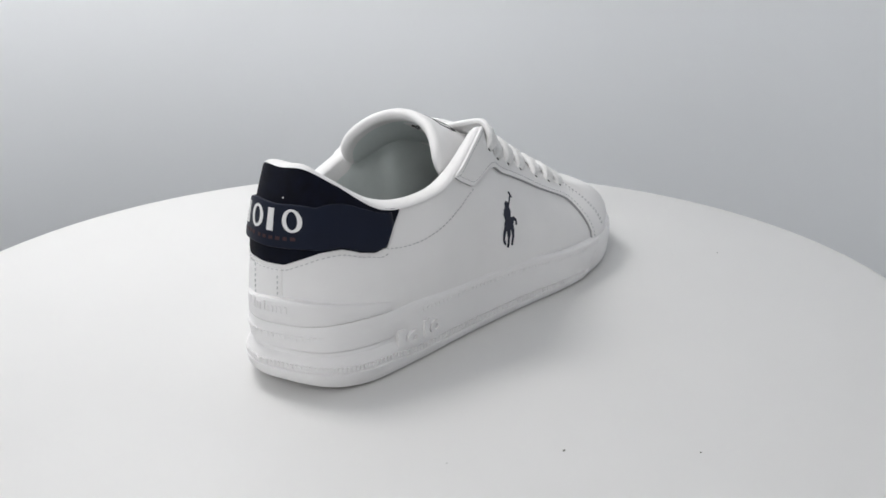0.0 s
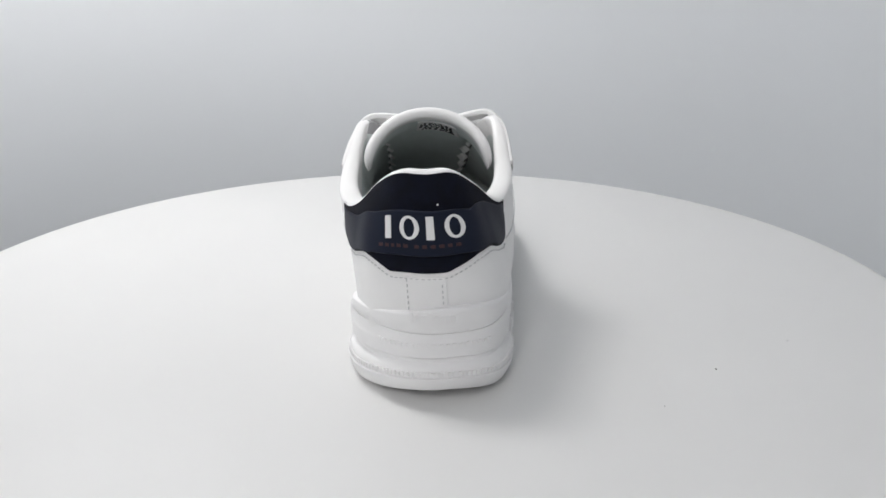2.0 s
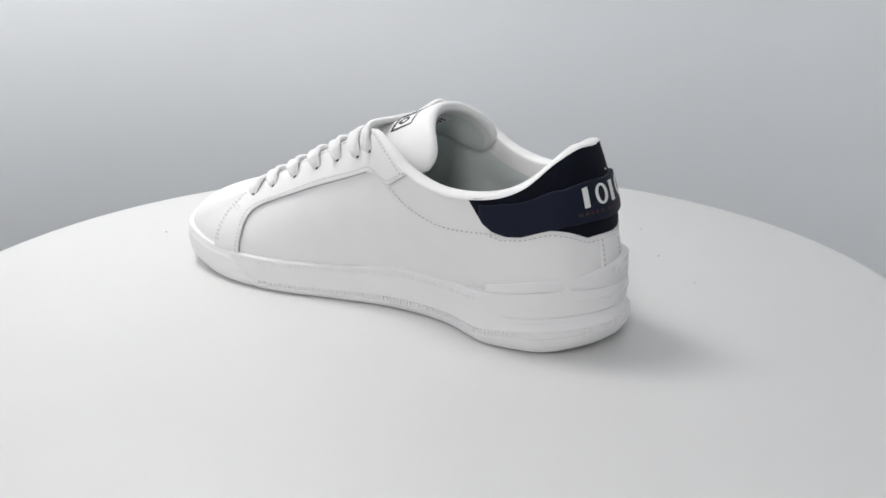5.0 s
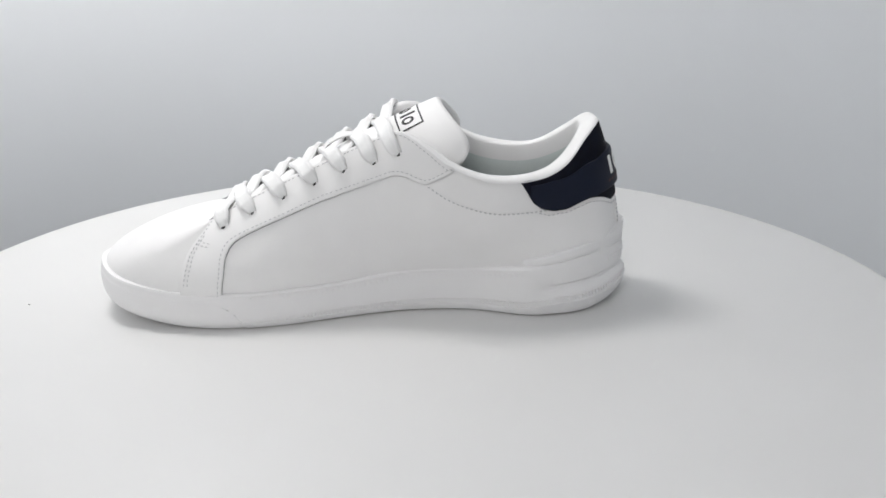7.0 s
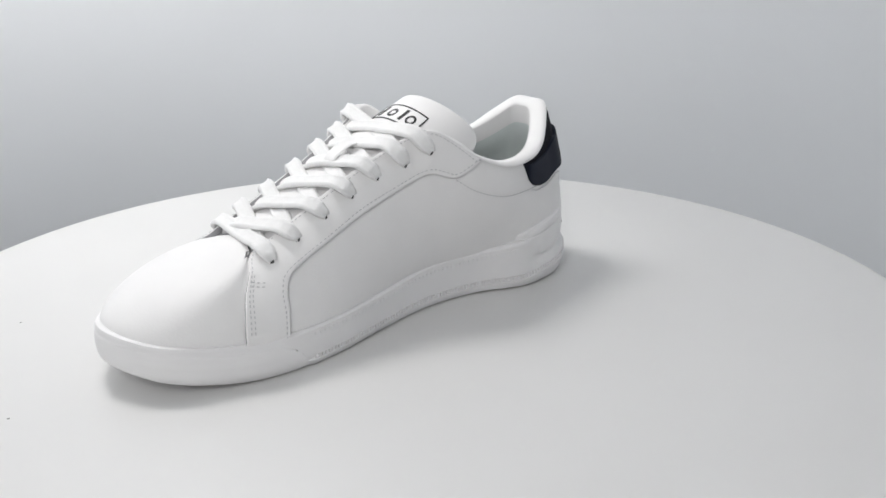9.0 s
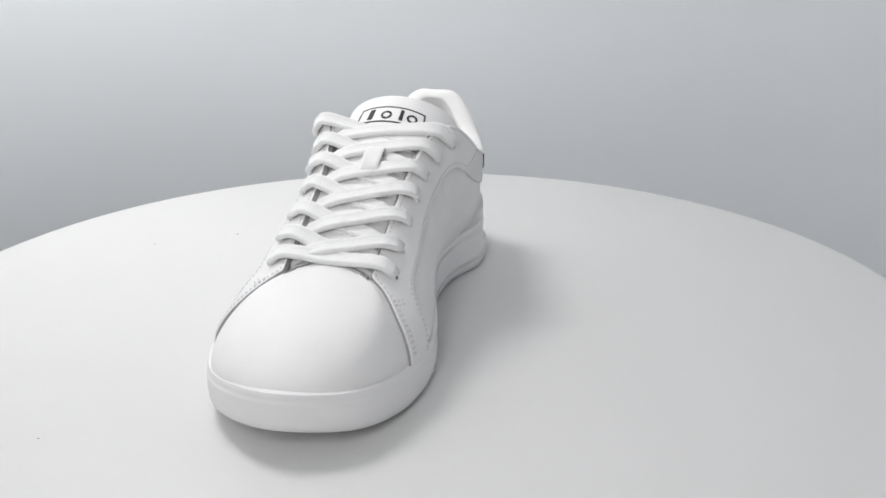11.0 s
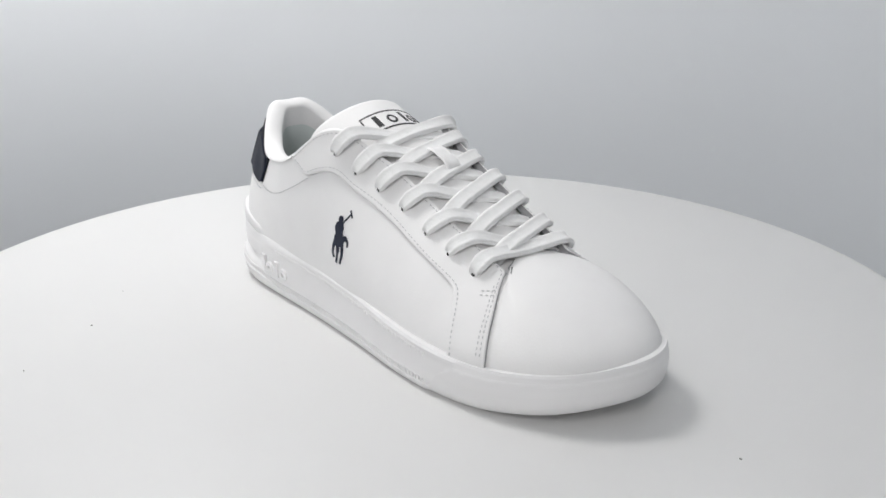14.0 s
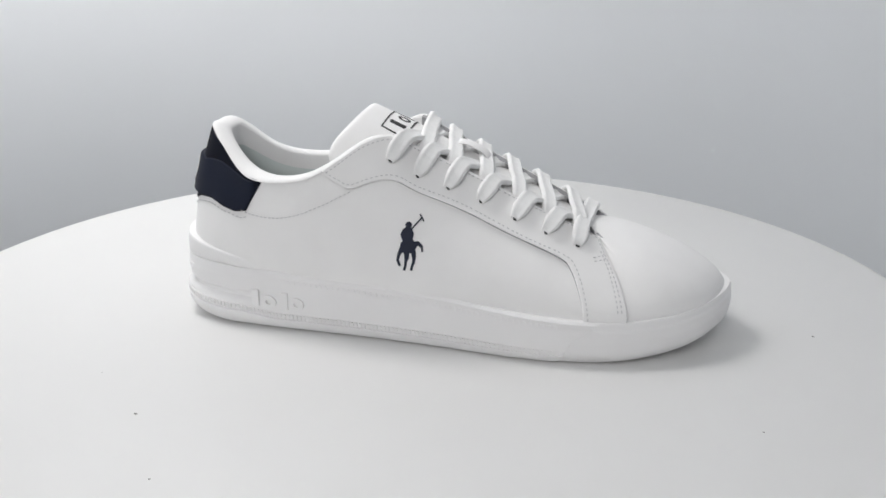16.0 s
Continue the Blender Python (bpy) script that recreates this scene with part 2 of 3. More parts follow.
def eyestay(parent, outer, inner, flip):
    tu, ru = spread(150)
    tv, rv = spread(22)
    o, i = chain(outer, tu), chain(inner, tu)
    U = i[:, None, 0] + (o - i)[:, None, 0] * tv[None, :]
    V = np.clip(i[:, None, 1] + (o - i)[:, None, 1] * tv[None, :], 0, 1)
    h = np.minimum(ru[:, None], rv[None, :]) * 0.0020
    p, _ = upper(U, V, h)
    bm = bmesh.new()
    grid_into(bm, p, flip=flip)
    last = len(tv) - 1
    ob = part("eyestay", bm, LEATHER, parent, "smooth white leather lace stay, grey cut edge, shadow line painted on lower edge")
    ob.data.materials.append(GREY_EDGE)
    for f in ob.data.polygons:
        row, col = divmod(f.index, last)
        # col 0, the lower edge: white leather painted grey as its shadow line
        if col == 0 or (col == last - 1 and row < 0.64 * len(tu)):
            f.material_index = 1
    return ob


def along(edge, other, mm):
    """The line that runs so many millimetres inside an edge, towards the other edge."""
    t = np.linspace(0, 1, 60)
    a, b = chain(edge, t), chain(other, t)
    pa, _ = upper(a[:, 0], np.clip(a[:, 1], 0, 1))
    pb, _ = upper(b[:, 0], np.clip(b[:, 1], 0, 1))
    f = (mm * 0.001 / np.maximum(np.linalg.norm(pa - pb, axis=1), 0.004))[:, None]
    return a + (b - a) * np.minimum(f, 0.6)


def on_side(x, z, u=7.2, v=0.35):
    """The (u, v) of the place on the outer side at x and height z (metres)."""
    for _ in range(12):
        e = 1e-3
        p, _n = upper(u, v)
        a, _n = upper(u + e, v)
        b, _n = upper(u, v + e)
        J = np.array([[a[0] - p[0], b[0] - p[0]], [a[2] - p[2], b[2] - p[2]]]) / e
        d = np.linalg.solve(J, np.array([x - p[0], z - p[2]]))
        u, v = u + d[0], v + d[1]
    return u, v


def rim_shape(cx, cy, rx, ry, n=24, hole=0.0, turn=0.0, hole_y=0.0):
    """An oval, as outline points, or a pair of outlines for a ring."""
    a = np.linspace(0, 2 * math.pi, n, endpoint=False) + turn
    o = [(cx + rx * math.cos(k), cy + ry * math.sin(k)) for k in a]
    i = [(cx + rx * hole * math.cos(k), cy + ry * (hole_y or hole) * math.sin(k)) for k in a]
    return o, i


def bar_shape(x0, y0, x1, y1):
    return [(x0, y0), (x1, y0), (x1, y1), (x0, y1)]


def flat_into(bm, outline, place, proud, inner=None):
    """A plain thin shape: outline in its own plane, carried by place(a, b, lift) onto a surface."""
    top = [bm.verts.new(place(a, b, proud)) for a, b in outline]
    low = [bm.verts.new(place(a, b, -0.0002)) for a, b in outline]
    n = len(outline)
    for i in range(n):
        bm.faces.new((low[i], low[(i + 1) % n], top[(i + 1) % n], top[i]))
    if inner:
        it = [bm.verts.new(place(a, b, proud)) for a, b in inner]
        il = [bm.verts.new(place(a, b, -0.0002)) for a, b in inner]
        for i in range(n):
            bm.faces.new((top[i], top[(i + 1) % n], it[(i + 1) % n], it[i]))
            bm.faces.new((it[i], it[(i + 1) % n], il[(i + 1) % n], il[i]))
    else:
        bm.faces.new(top)


SOLE_Z = {"side": (0, .04, .11, .19, .205, .285, .30, .45, .62, .76, .84, .87, .95, 1.0, 1.0),
          "heel": (0, .05, .14, .26, .275, .37, .43, .48, .53, .58, .765, .80, .86, .95, 1.0),
          "toe": (0, .05, .15, .27, .40, .50, .58, .64, .70, .76, .80, .83, .92, 1.0, 1.0)}
SOLE_IN = {"side": (5, 1.9, .7, .2, 1.2, 1.2, .5, .6, .6, .6, .6, .4, .4, 1.4, 7),
           "heel": (6, 2.5, .8, 0, .9, 1.2, 2.2, 4.2, 4.4, 2.7, 2.3, 2.6, 2.6, 3.0, 12),
           "toe": (6.5, 2.8, 1.2, .5, .2, 0, 0, .1, .15, .25, .45, .8, .8, 1.4, 12)}


def sole_height(s):
    """The underside and the upper edge of the sole at outline stations s; toe and heel spring up a little."""
    x = ring(OUTLINE, s)[..., 0]
    low = 0.0122 * np.clip((x - 102) / 80, 0, 1) ** 2 + 0.0064 * np.clip((-92 - x) / 36, 0, 1) ** 2
    return low, ring(np.array(EDGE)[:, None], s)[..., 0] * 0.001


def sole_surface(s, k):
    """Row k (may be fractional) of the sole's profile."""
    x = ring(OUTLINE, s)[..., 0]
    low, top = sole_height(s)
    rows = np.arange(15)
    hw = ease(-62, -84, x)
    zs, zh, zt = (np.interp(k, rows, SOLE_Z[n]) for n in ("side", "heel", "toe"))
    js, jh, jt = (np.interp(k, rows, SOLE_IN[n]) for n in ("side", "heel", "toe"))
    tw = ease(88 + 22 * zs, 92 + 22 * zs, x)
    f = zs * (1 - hw - tw) + zh * hw + zt * tw
    j = js * (1 - hw - tw) + jh * hw + jt * tw
    return sole_ring(s, low + (top - low) * f, j * 0.001)


def sole_parts(shoe):
    ns = 640
    s = np.linspace(0, len(OUTLINE), ns, endpoint=False)
    ks = sorted(set(np.arange(15)) | {0.5, 1.5, 3.5, 4.5, 4.9, 5.5, 7.5, 8.5, 10.5, 12.5, 12.8, 13.3})
    bm = bmesh.new()
    vs = grid_into(bm, np.stack([sole_surface(s, k) for k in ks], 1), close_u=True)
    bm.faces.new([r[0] for r in reversed(vs)])
    sole = part("sole", bm, RUBBER, shoe, "white rubber cupsole with ribbed edge", crease=32)
    # the raised counter piece at the heel
    n = 150
    t = np.linspace(0, 1, n)
    sw = -3.32 + t * 6.42
    low, edge = sole_height(sw)
    rise = chain(np.array([[32], [36.5], [40.5], [43], [45.5], [47.5], [47.5], [46], [43], [39], [34]]), t)[:, 0] * 0.001
    base = np.minimum(edge - 0.0018, rise - 0.001)
    end = np.minimum(1, np.minimum(t, 1 - t) * 22)
    rows = []
    for f, ins in ((0, 9), (0, 4.0), (0.04, 3.2), (0.10, 2.8), (0.5, 2.8), (0.84, 2.9), (0.94, 3.1), (1.0, 3.6), (1.0, 10)):
        rows.append(sole_ring(sw, base + (rise - base) * f, (ins * end + (1 - end) * 6.5 if ins < 9 else 11 + 0 * end) * 0.001))
    bm = bmesh.new()
    grid_into(bm, np.stack(rows, 1))
    wedge = part("heel_counter", bm, RUBBER, shoe, "raised white rubber heel counter with embossed marks", crease=50)
    # embossed marks, as plain bars
    def on_wedge(a, b, lift):
        q = np.array([a])
        lo = np.interp(q, [-2, 2], [0.0412, 0.0412])
        return tuple(sole_ring(q, lo + b, np.array([0.0028 - lift]))[0])
    bm = bmesh.new()
    at = -0.60
    for k, w in enumerate((0.085, 0.06, 0.03, 0.065, 0.065, 0, 0.07, 0.06, 0.065, 0.05, 0.055, 0.065)):
        if w:
            tall = 0.0052 if k in (0, 2, 6) else 0.0036
            flat_into(bm, bar_shape(at, 0.0, at + w, tall), on_wedge, 0.0004)
        at += w + 0.035
    part("embossed_mark", bm, RUBBER, wedge, smooth=False)
    # ribs round the edge
    fine = np.linspace(0, len(OUTLINE), 4000)
    for name, k, step, size in (("edge_rib", 4.5, 0.0023, (0.0014, 0.0017, 0.0024)), ("upper_rib", 10.2, 0.0031, (0.0019, 0.0009, 0.0018))):
        p = sole_surface(fine, k)
        run = np.concatenate([[0], np.cumsum(np.linalg.norm(np.diff(p, axis=0), axis=1))])
        bm = bmesh.new()
        for d in np.arange(0, run[-1], step):
            i = int(np.clip(np.searchsorted(run, d), 1, len(fine) - 2))
            if p[i][0] > 0.090 or (name == "upper_rib" and p[i][0] < -0.060 and abs(p[i][1] + 0.012) > 0.027):
                continue
            ax = Vector(p[i + 1] - p[i - 1]).normalized()
            az = Vector((0, 0, 1))
            ay = az.cross(ax).normalized()
            m = Matrix((ax, ay, ax.cross(ay))).transposed().to_4x4()
            m.translation = Vector(p[i])
            box_into(bm, m, *size)
        tagged(part(name, bm, RUBBER, sole, smooth=False), kind="stuff")
    # raised marks on the outer side of the sole: plain shapes
    def on_wall(a, b, lift):
        q = np.array([np.interp(a, [-0.094, -0.060, -0.020, 0.025], [2, 3, 4, 5])])
        j = 0.0008 + 0.0028 * ease(-0.064, -0.082, a)
        return tuple(sole_ring(q, np.array([b]), np.array([float(j) - lift]))[0])
    bm = bmesh.new()
    for at in (-0.0745, -0.0575):
        flat_into(bm, bar_shape(at - 0.0021, 0.0130, at + 0.0021, 0.0225), on_wall, 0.0015)
    for at in (-0.0665, -0.0500):
        o, i = rim_shape(at, 0.0165, 0.0042, 0.0036, hole=0.4)
        flat_into(bm, o, on_wall, 0.0015, i)
    part("raised_mark", bm, RUBBER, sole, smooth=False)


def even(rings, much):
    """Rounds off the padding along the opening, each ring by so much; the lacing's edges stay as they are."""
    n = len(rings)
    u = np.arange(n) / n * STATIONS
    soft_here = (1 - ease(4.5, 6.5, u) * (1 - ease(20.5, 22.5, u)))[:, None, None]
    span = 20
    k = np.hanning(2 * span + 3)[1:-1]
    k /= k.sum()
    mean = sum(w * np.roll(rings, j - span, 0) for j, w in enumerate(k))
    return rings + (mean - rings) * soft_here * np.asarray(much)[None, :, None]


def sneaker():
    shoe = tagged(new("sneaker"), "white leather low-top sneaker with navy heel patch, on the turntable", "shoe")
    nu, nv = 432, 44
    u1 = np.linspace(0, STATIONS, nu, endpoint=False)
    u = u1[:, None]
    v = np.linspace(0, 1, nv)[None, :]
    outer, nrm = upper(u, v)
    bm = bmesh.new()
    grid_into(bm, outer, close_u=True)
    part("upper", bm, LEATHER, shoe, "smooth white leather upper")
    # collar: a soft roll round the opening, thin along the lacing
    pad = np.array([10, 9.5, 9.5, 9, 8.5, 7.5, 5, 2.2, 1.8, 1.6, 1.6, 1.6, 1.5, 1.5, 1.5, 1.6, 1.6, 1.6, 1.8, 2.2, 5, 7.5, 8.5, 9, 9.5, 9.5, 10.0])
    th = ring(pad[:, None], u1)[:, 0] * 0.001
    tp, tn = upper(u1, np.ones(nu))
    up = tp - upper(u1, np.full(nu, 0.97))[0]
    up /= np.linalg.norm(up, axis=1)[:, None]
    rows = []
    for k in range(13):
        a = math.pi * k / 12
        rows.append(tp + tn * (0.0009 * math.cos(a / 2) - th[:, None] * 0.5 * (1 - math.cos(a))) + up * (np.minimum(th, 0.0065)[:, None] * 0.42 * math.sin(a) - 0.0008 * math.cos(a / 2)))
    soft = np.stack(rows, 1)
    deep = 0.5 * (1 - np.cos(np.linspace(0, math.pi, 13)))
    soft = even(soft, deep)
    order = np.concatenate([np.where(u1 >= 18.8)[0], np.where(u1 <= 8.2)[0]])
    # lining: follows the upper inside
    vin = np.linspace(1, 0, 26)
    rows = []
    for w in vin:
        q, qn = upper(u1, np.full(nu, w))
        rows.append(q - qn * (th * (1.0 + 0.25 * math.sin(math.pi * min(1, (1 - w) * 2.2))) * (0.55 + 0.45 * ease(0.0, 0.6, w)))[:, None])
    lin = even(np.stack(rows, 1), np.ones(len(vin)))
    bm = bmesh.new()
    grid_into(bm, np.concatenate([soft[order], lin[order][:, 1:5]], 1))
    part("collar", bm, LEATHER, shoe, "softly padded white collar edge")
    front = np.where((u1 >= 8.15) & (u1 <= 18.85))[0]
    bm = bmesh.new()
    grid_into(bm, soft[front])
    part("throat_edge", bm, GREY_EDGE, shoe, "grey cut edge of the lace stays")
    bm = bmesh.new()
    grid_into(bm, lin[order][:, 4:])
    part("lining", bm, LINING, shoe, "pale grey-green textile lining")
    bm = bmesh.new()
    grid_into(bm, lin[front][:, :4])
    part("throat_lining", bm, GREY_EDGE, shoe, "grey backing inside the lace stays")
    bm = bmesh.new()
    grid_into(bm, lin[front][:, 3:])
    part("toe_lining", bm, LINING, shoe, "pale textile lining of the toe")
    bm = bmesh.new()
    foot = ring(FOOT, u1) * 0.001
    mid = np.array((0.02, -0.013, 0))
    cen = [bm.verts.new(tuple(mid + (q - mid) * np.array((0.975, 0.95, 0)) + np.array((0, 0, 0.0295 - 0.006 * ease(-0.02, 0.10, q[0]))))) for q in foot]
    bm.faces.new(cen)
    part("insole", bm, INSOLE, shoe, "dark textile insole", smooth=False)
    sole_parts(shoe)

    # --- leather and cloth pieces on the upper
    stay = eyestay(shoe, STAY_OUTER, STAY_INNER, False)
    stay_in = eyestay(shoe, STAY_OUTER_IN, STAY_INNER_IN, True)
    for ob, outer_line, inner_line in ((stay, STAY_OUTER, STAY_INNER), (stay_in, STAY_OUTER_IN, STAY_INNER_IN)):
        stitches("stitching", ob, along(inner_line, outer_line, 2.2), 0.0020)
        stitches("stitching", ob, along(outer_line, inner_line, 2.6)[2:], 0.0020)
        stitches("stitching", ob, along(outer_line, inner_line, 4.6)[2:15], 0.0020)
        a, b = along(outer_line, inner_line, 2.0)[11], along(outer_line, inner_line, 11)[11]
        stitches("stitching", ob, [a, (a + b) / 2, b], 0.0020)
        a, b = along(outer_line, inner_line, 2.0)[12], along(outer_line, inner_line, 11)[12]
        stitches("stitching", ob, [a, (a + b) / 2, b], 0.0020)
    stitches("stitching", shoe, [(5.62, 0.72), (5.16, 0.73), (4.52, 0.71), (3.68, 0.64), (3.08, 0.62), (2.72, 0.6)])
    stitches("stitching", shoe, [(19.96, 0.69), (20.78, 0.69), (21.4, 0.68), (22.08, 0.67), (22.72, 0.66), (23.3, 0.63)])
    # navy heel patch
    tu, ru = spread(170)
    tv, rv = spread(36)
    U = PATCH_U[0] + (PATCH_U[-1] - PATCH_U[0]) * tu
    lowv = np.interp(U, PATCH_U, PATCH_V)
    V = lowv[:, None] + (1.0 - lowv)[:, None] * tv[None, :]
    patch = sheet("heel_patch", shoe, np.broadcast_to(U[:, None], V.shape), V, ru, rv, 0.0008, SUEDE, "dark navy suede heel patch")
    t = np.linspace(0, 1, 44)
    um = PATCH_U[0] + (PATCH_U[-1] - PATCH_U[0]) * t
    rim = np.stack([um + 0.10 * np.sign(um) * (np.abs(um + 0.49) > 3.0), np.interp(um, PATCH_U, PATCH_V) - 0.035], 1)
    stitches("stitching", patch, rim[3:-3], 0.0004)
    # woven band over the patch
    U = BAND_U[0] + (BAND_U[-1] - BAND_U[0]) * tu
    vb = np.interp(U, BAND_U, BAND_TOP)
    lowb = np.maximum(np.interp(U, PATCH_U, PATCH_V) + 0.012, 0.50)
    V = lowb[:, None] + (vb - lowb)[:, None] * tv[None, :]
    lift = 0.0017 + 0.0013 * ease(2.4, 1.4, np.abs(U + 0.45))
    h = np.minimum(ru[:, None], rv[None, :]) * lift[:, None]
    bm = bmesh.new()
    grid_into(bm, upper(np.broadcast_to(U[:, None], V.shape), V, h)[0])
    band = part("heel_band", bm, WEBBING, shoe, "navy woven band with white and dark red marks")

    def on_band(a, b, up_by):
        return tuple(upper(a, b, 0.0030 + up_by)[0])
    bm = bmesh.new()
    for at in (-1.15, 0.02):
        flat_into(bm, bar_shape(at - 0.10, 0.597, at + 0.10, 0.733), on_band, 0.0003)
    for at in (-0.50, 0.65):
        o, i = rim_shape(at, 0.665, 0.26, 0.069, hole=0.55, hole_y=0.78)
        flat_into(bm, o, on_band, 0.0003, i)
    part("white_mark", bm, WHITE_PRINT, band, "plain white block marks", smooth=False)
    bm = bmesh.new()
    at = -1.48
    for w in (0.13, 0.12, 0.1, 0.12, 0.12, 0, 0.1, 0.11, 0.12, 0.12, 0.1, 0.12):
        if w:
            flat_into(bm, bar_shape(at, 0.548, at + w, 0.568), on_band, 0.0002)
        at += w + 0.085 if w else 0.09
    part("red_mark", bm, RED_PRINT, band, "dim dark red row of bars", smooth=False)
    bm = bmesh.new()
    q, qn = upper(0.3, 0.80, 0.0009)
    bmesh.ops.create_icosphere(bm, subdivisions=1, radius=0.0005, matrix=Matrix.Translation(Vector(q)))
    part("lint_speck", bm, WHITE_PRINT, patch)
    # strip up the back seam
    tu2, ru2 = spread(20)
    U = -0.80 + 1.12 * tu2
    V = 0.10 + (0.375 - 0.10) * tv
    strip = sheet("back_strip", shoe, np.broadcast_to(U[:, None], (len(U), len(V))), np.broadcast_to(V[None, :], (len(U), len(V))), ru2, rv, 0.0007, LEATHER,
                  "white leather strip over the back seam")
    for uu in (-0.70, 0.22):
        stitches("stitching", strip, [(uu, 0.14), (uu, 0.25), (uu, 0.355)], 0.0009)
    # emblem on the outer side: plain dark shapes
    def on_outer(a, b, lift):
        uu, vv = on_side(a, b)
        return tuple(upper(uu, vv, lift)[0])
    bm = bmesh.new()
    ax, az = 0.0125, 0.0555
    def shape(points):
        flat_into(bm, [(ax + a * 0.001, az + b * 0.001) for a, b in points], on_outer, 0.0005)
    shape([(-4.2, -2.5), (-1.2, -4.6), (3.0, -3.4), (5.2, 0.2), (6.6, 1.8), (5.4, 2.6), (3.6, 2.2), (2.6, 3.2), (-1.6, 3.4), (-3.6, 1.2)])
    shape([(-2.8, 2.6), (2.4, 2.6), (3.2, 6.0), (2.2, 8.6), (-0.2, 9.8), (-2.6, 8.4), (-3.8, 5.6)])
    o, i = rim_shape(0, 0, 1.7, 1.8, 14)
    shape([(a + 0.3, b + 10.4) for a, b in o])
    shape([(-4.0, -1.0), (-2.2, -2.6), (-3.9, -5.6), (-4.6, -8.0), (-3.5, -10.8), (-4.5, -11.2), (-5.9, -8.2), (-5.4, -4.6)])
    shape([(-1.9, -3.0), (0.9, -3.0), (0.8, -6.4), (-0.3, -8.6), (-0.6, -11.0), (-1.2, -13.4), (-2.5, -13.0), (-1.7, -10.6), (-1.5, -7.6)])
    shape([(1.6, -2.6), (4.2, -2.0), (4.5, -5.2), (4.0, -8.6), (2.9, -11.0), (2.6, -13.0), (1.3, -12.8), (1.9, -10.4), (2.7, -7.8), (2.4, -5.4)])
    shape([(5.0, 1.6), (6.6, 1.8), (8.0, 0.2), (8.2, -2.6), (7.2, -2.8), (7.0, -0.6), (5.4, 0.2)])
    shape([(1.6, 8.8), (2.0, 8.0), (7.2, 14.0), (6.7, 14.5)])
    shape([(5.6, 15.6), (6.2, 16.0), (8.2, 12.6), (7.6, 12.2)])
    part("emblem", bm, INK, shoe, "small embroidered navy emblem", smooth=False)

    # --- tongue: leather outside, wrapped round a padded top edge, textile inside
    s = np.linspace(0, 1, 60)
    f = np.linspace(-1, 1, 61)
    def half_angle(s):
        wide = 0.0234 + 0.0085 * ease(0.72, 0.97, s)
        return np.degrees(np.arcsin(np.minimum(wide / tongue_radius(s), 0.9995)))
    def puff(s):
        return 0.0009 + 0.0026 * ease(0.5, 0.9, s)
    side = np.sqrt(np.clip(1 - np.abs(f) ** 8, 0, 1))[None, :]
    short = 1 + 0.07 * f ** 2 - 0.10 * np.abs(f) ** 8
    outside = tongue_at(s[:, None] * short[None, :], half_angle(s)[:, None] * f[None, :], puff(s)[:, None] * side)[0]
    wrap = []
    for k in range(1, 13):
        ang = math.pi * k / 12
        q, _n = tongue_at(short, half_angle(1.0) * f, (0.0030 * math.cos(ang) + 0.0005) * side[0])
        wrap.append(q + TONGUE_RUN * 0.0034 * math.sin(ang))
    for back in (0.99, 0.98, 0.972):
        wrap.append(tongue_at(back * short, half_angle(back) * f, -0.0025 * side[0])[0])
    bm = bmesh.new()
    grid_into(bm, np.concatenate([outside, np.stack(wrap)]), flip=True)
    tongue = part("tongue", bm, LEATHER, shoe, "padded white leather tongue with black-framed tag")
    bm = bmesh.new()
    si = np.linspace(0.974, 0, 50)
    grid_into(bm, tongue_at(si[:, None] * short[None, :], half_angle(si)[:, None] * f[None, :], -0.0022 * side)[0], flip=True)
    part("tongue_lining", bm, LINING, tongue, "pale textile lining")

    def on_tongue(a, b, lift):
        return tuple(tongue_at(b, a, 0.0035 + lift)[0])
    bm = bmesh.new()
    a0, a1, b0, b1 = -28.0, 33.0, 0.835, 0.935
    steps = np.linspace(a0, a1, 15)
    for k in range(14):
        for lo, hi in ((b0, b0 + 0.006), (b1 - 0.006, b1)):
            flat_into(bm, bar_shape(steps[k], lo, steps[k + 1], hi), on_tongue, 0.0002)
    for lo in (a0, a1 - 1.3):
        flat_into(bm, bar_shape(lo, b0, lo + 1.3, b1), on_tongue, 0.0002)
    part("tag_frame", bm, BLACK, tongue, "thin black printed frame", smooth=False)
    bm = bmesh.new()
    for at, wide in ((-15.5, 2.4), (12.3, 1.6)):
        flat_into(bm, bar_shape(at - wide, 0.855, at + wide, 0.918), on_tongue, 0.0002)
    for at in (-1.0, 22.5):
        o, i = rim_shape(at, 0.880, 5.0, 0.025, hole=0.6, hole_y=0.6)
        flat_into(bm, o, on_tongue, 0.0002, i)
    part("tag_mark", bm, BLACK, tongue, "plain black block marks", smooth=False)

    def on_under(a, b, lift):
        return tuple(tongue_at(b, a, -0.0025 - lift)[0])
    bm = bmesh.new()
    for k in range(8):
        flat_into(bm, bar_shape(-30 + 5 * k, 0.80, -25 + 5 * k, 0.95), on_under, 0.0003)
    label = part("size_label", bm, LEATHER, tongue, "white size label with grey print", smooth=False)
    bm = bmesh.new()
    rng = random.Random(4)
    for row in range(6):
        a = -27.0
        while a < 6:
            w = rng.uniform(1.5, 4)
            flat_into(bm, bar_shape(a, 0.82 + row * 0.02, a + w, 0.828 + row * 0.02), on_under, 0.0006)
            a += w + rng.uniform(1, 3.5)
    part("label_print", bm, INSOLE, label, smooth=False)

    # --- eyelets and laces
    def eye(side, k):
        uu, vv = side[k]
        p, n = upper(uu, vv, 0.0017)
        e, en = upper(uu, 1.0, 0.0017)
        return p, n, e, en
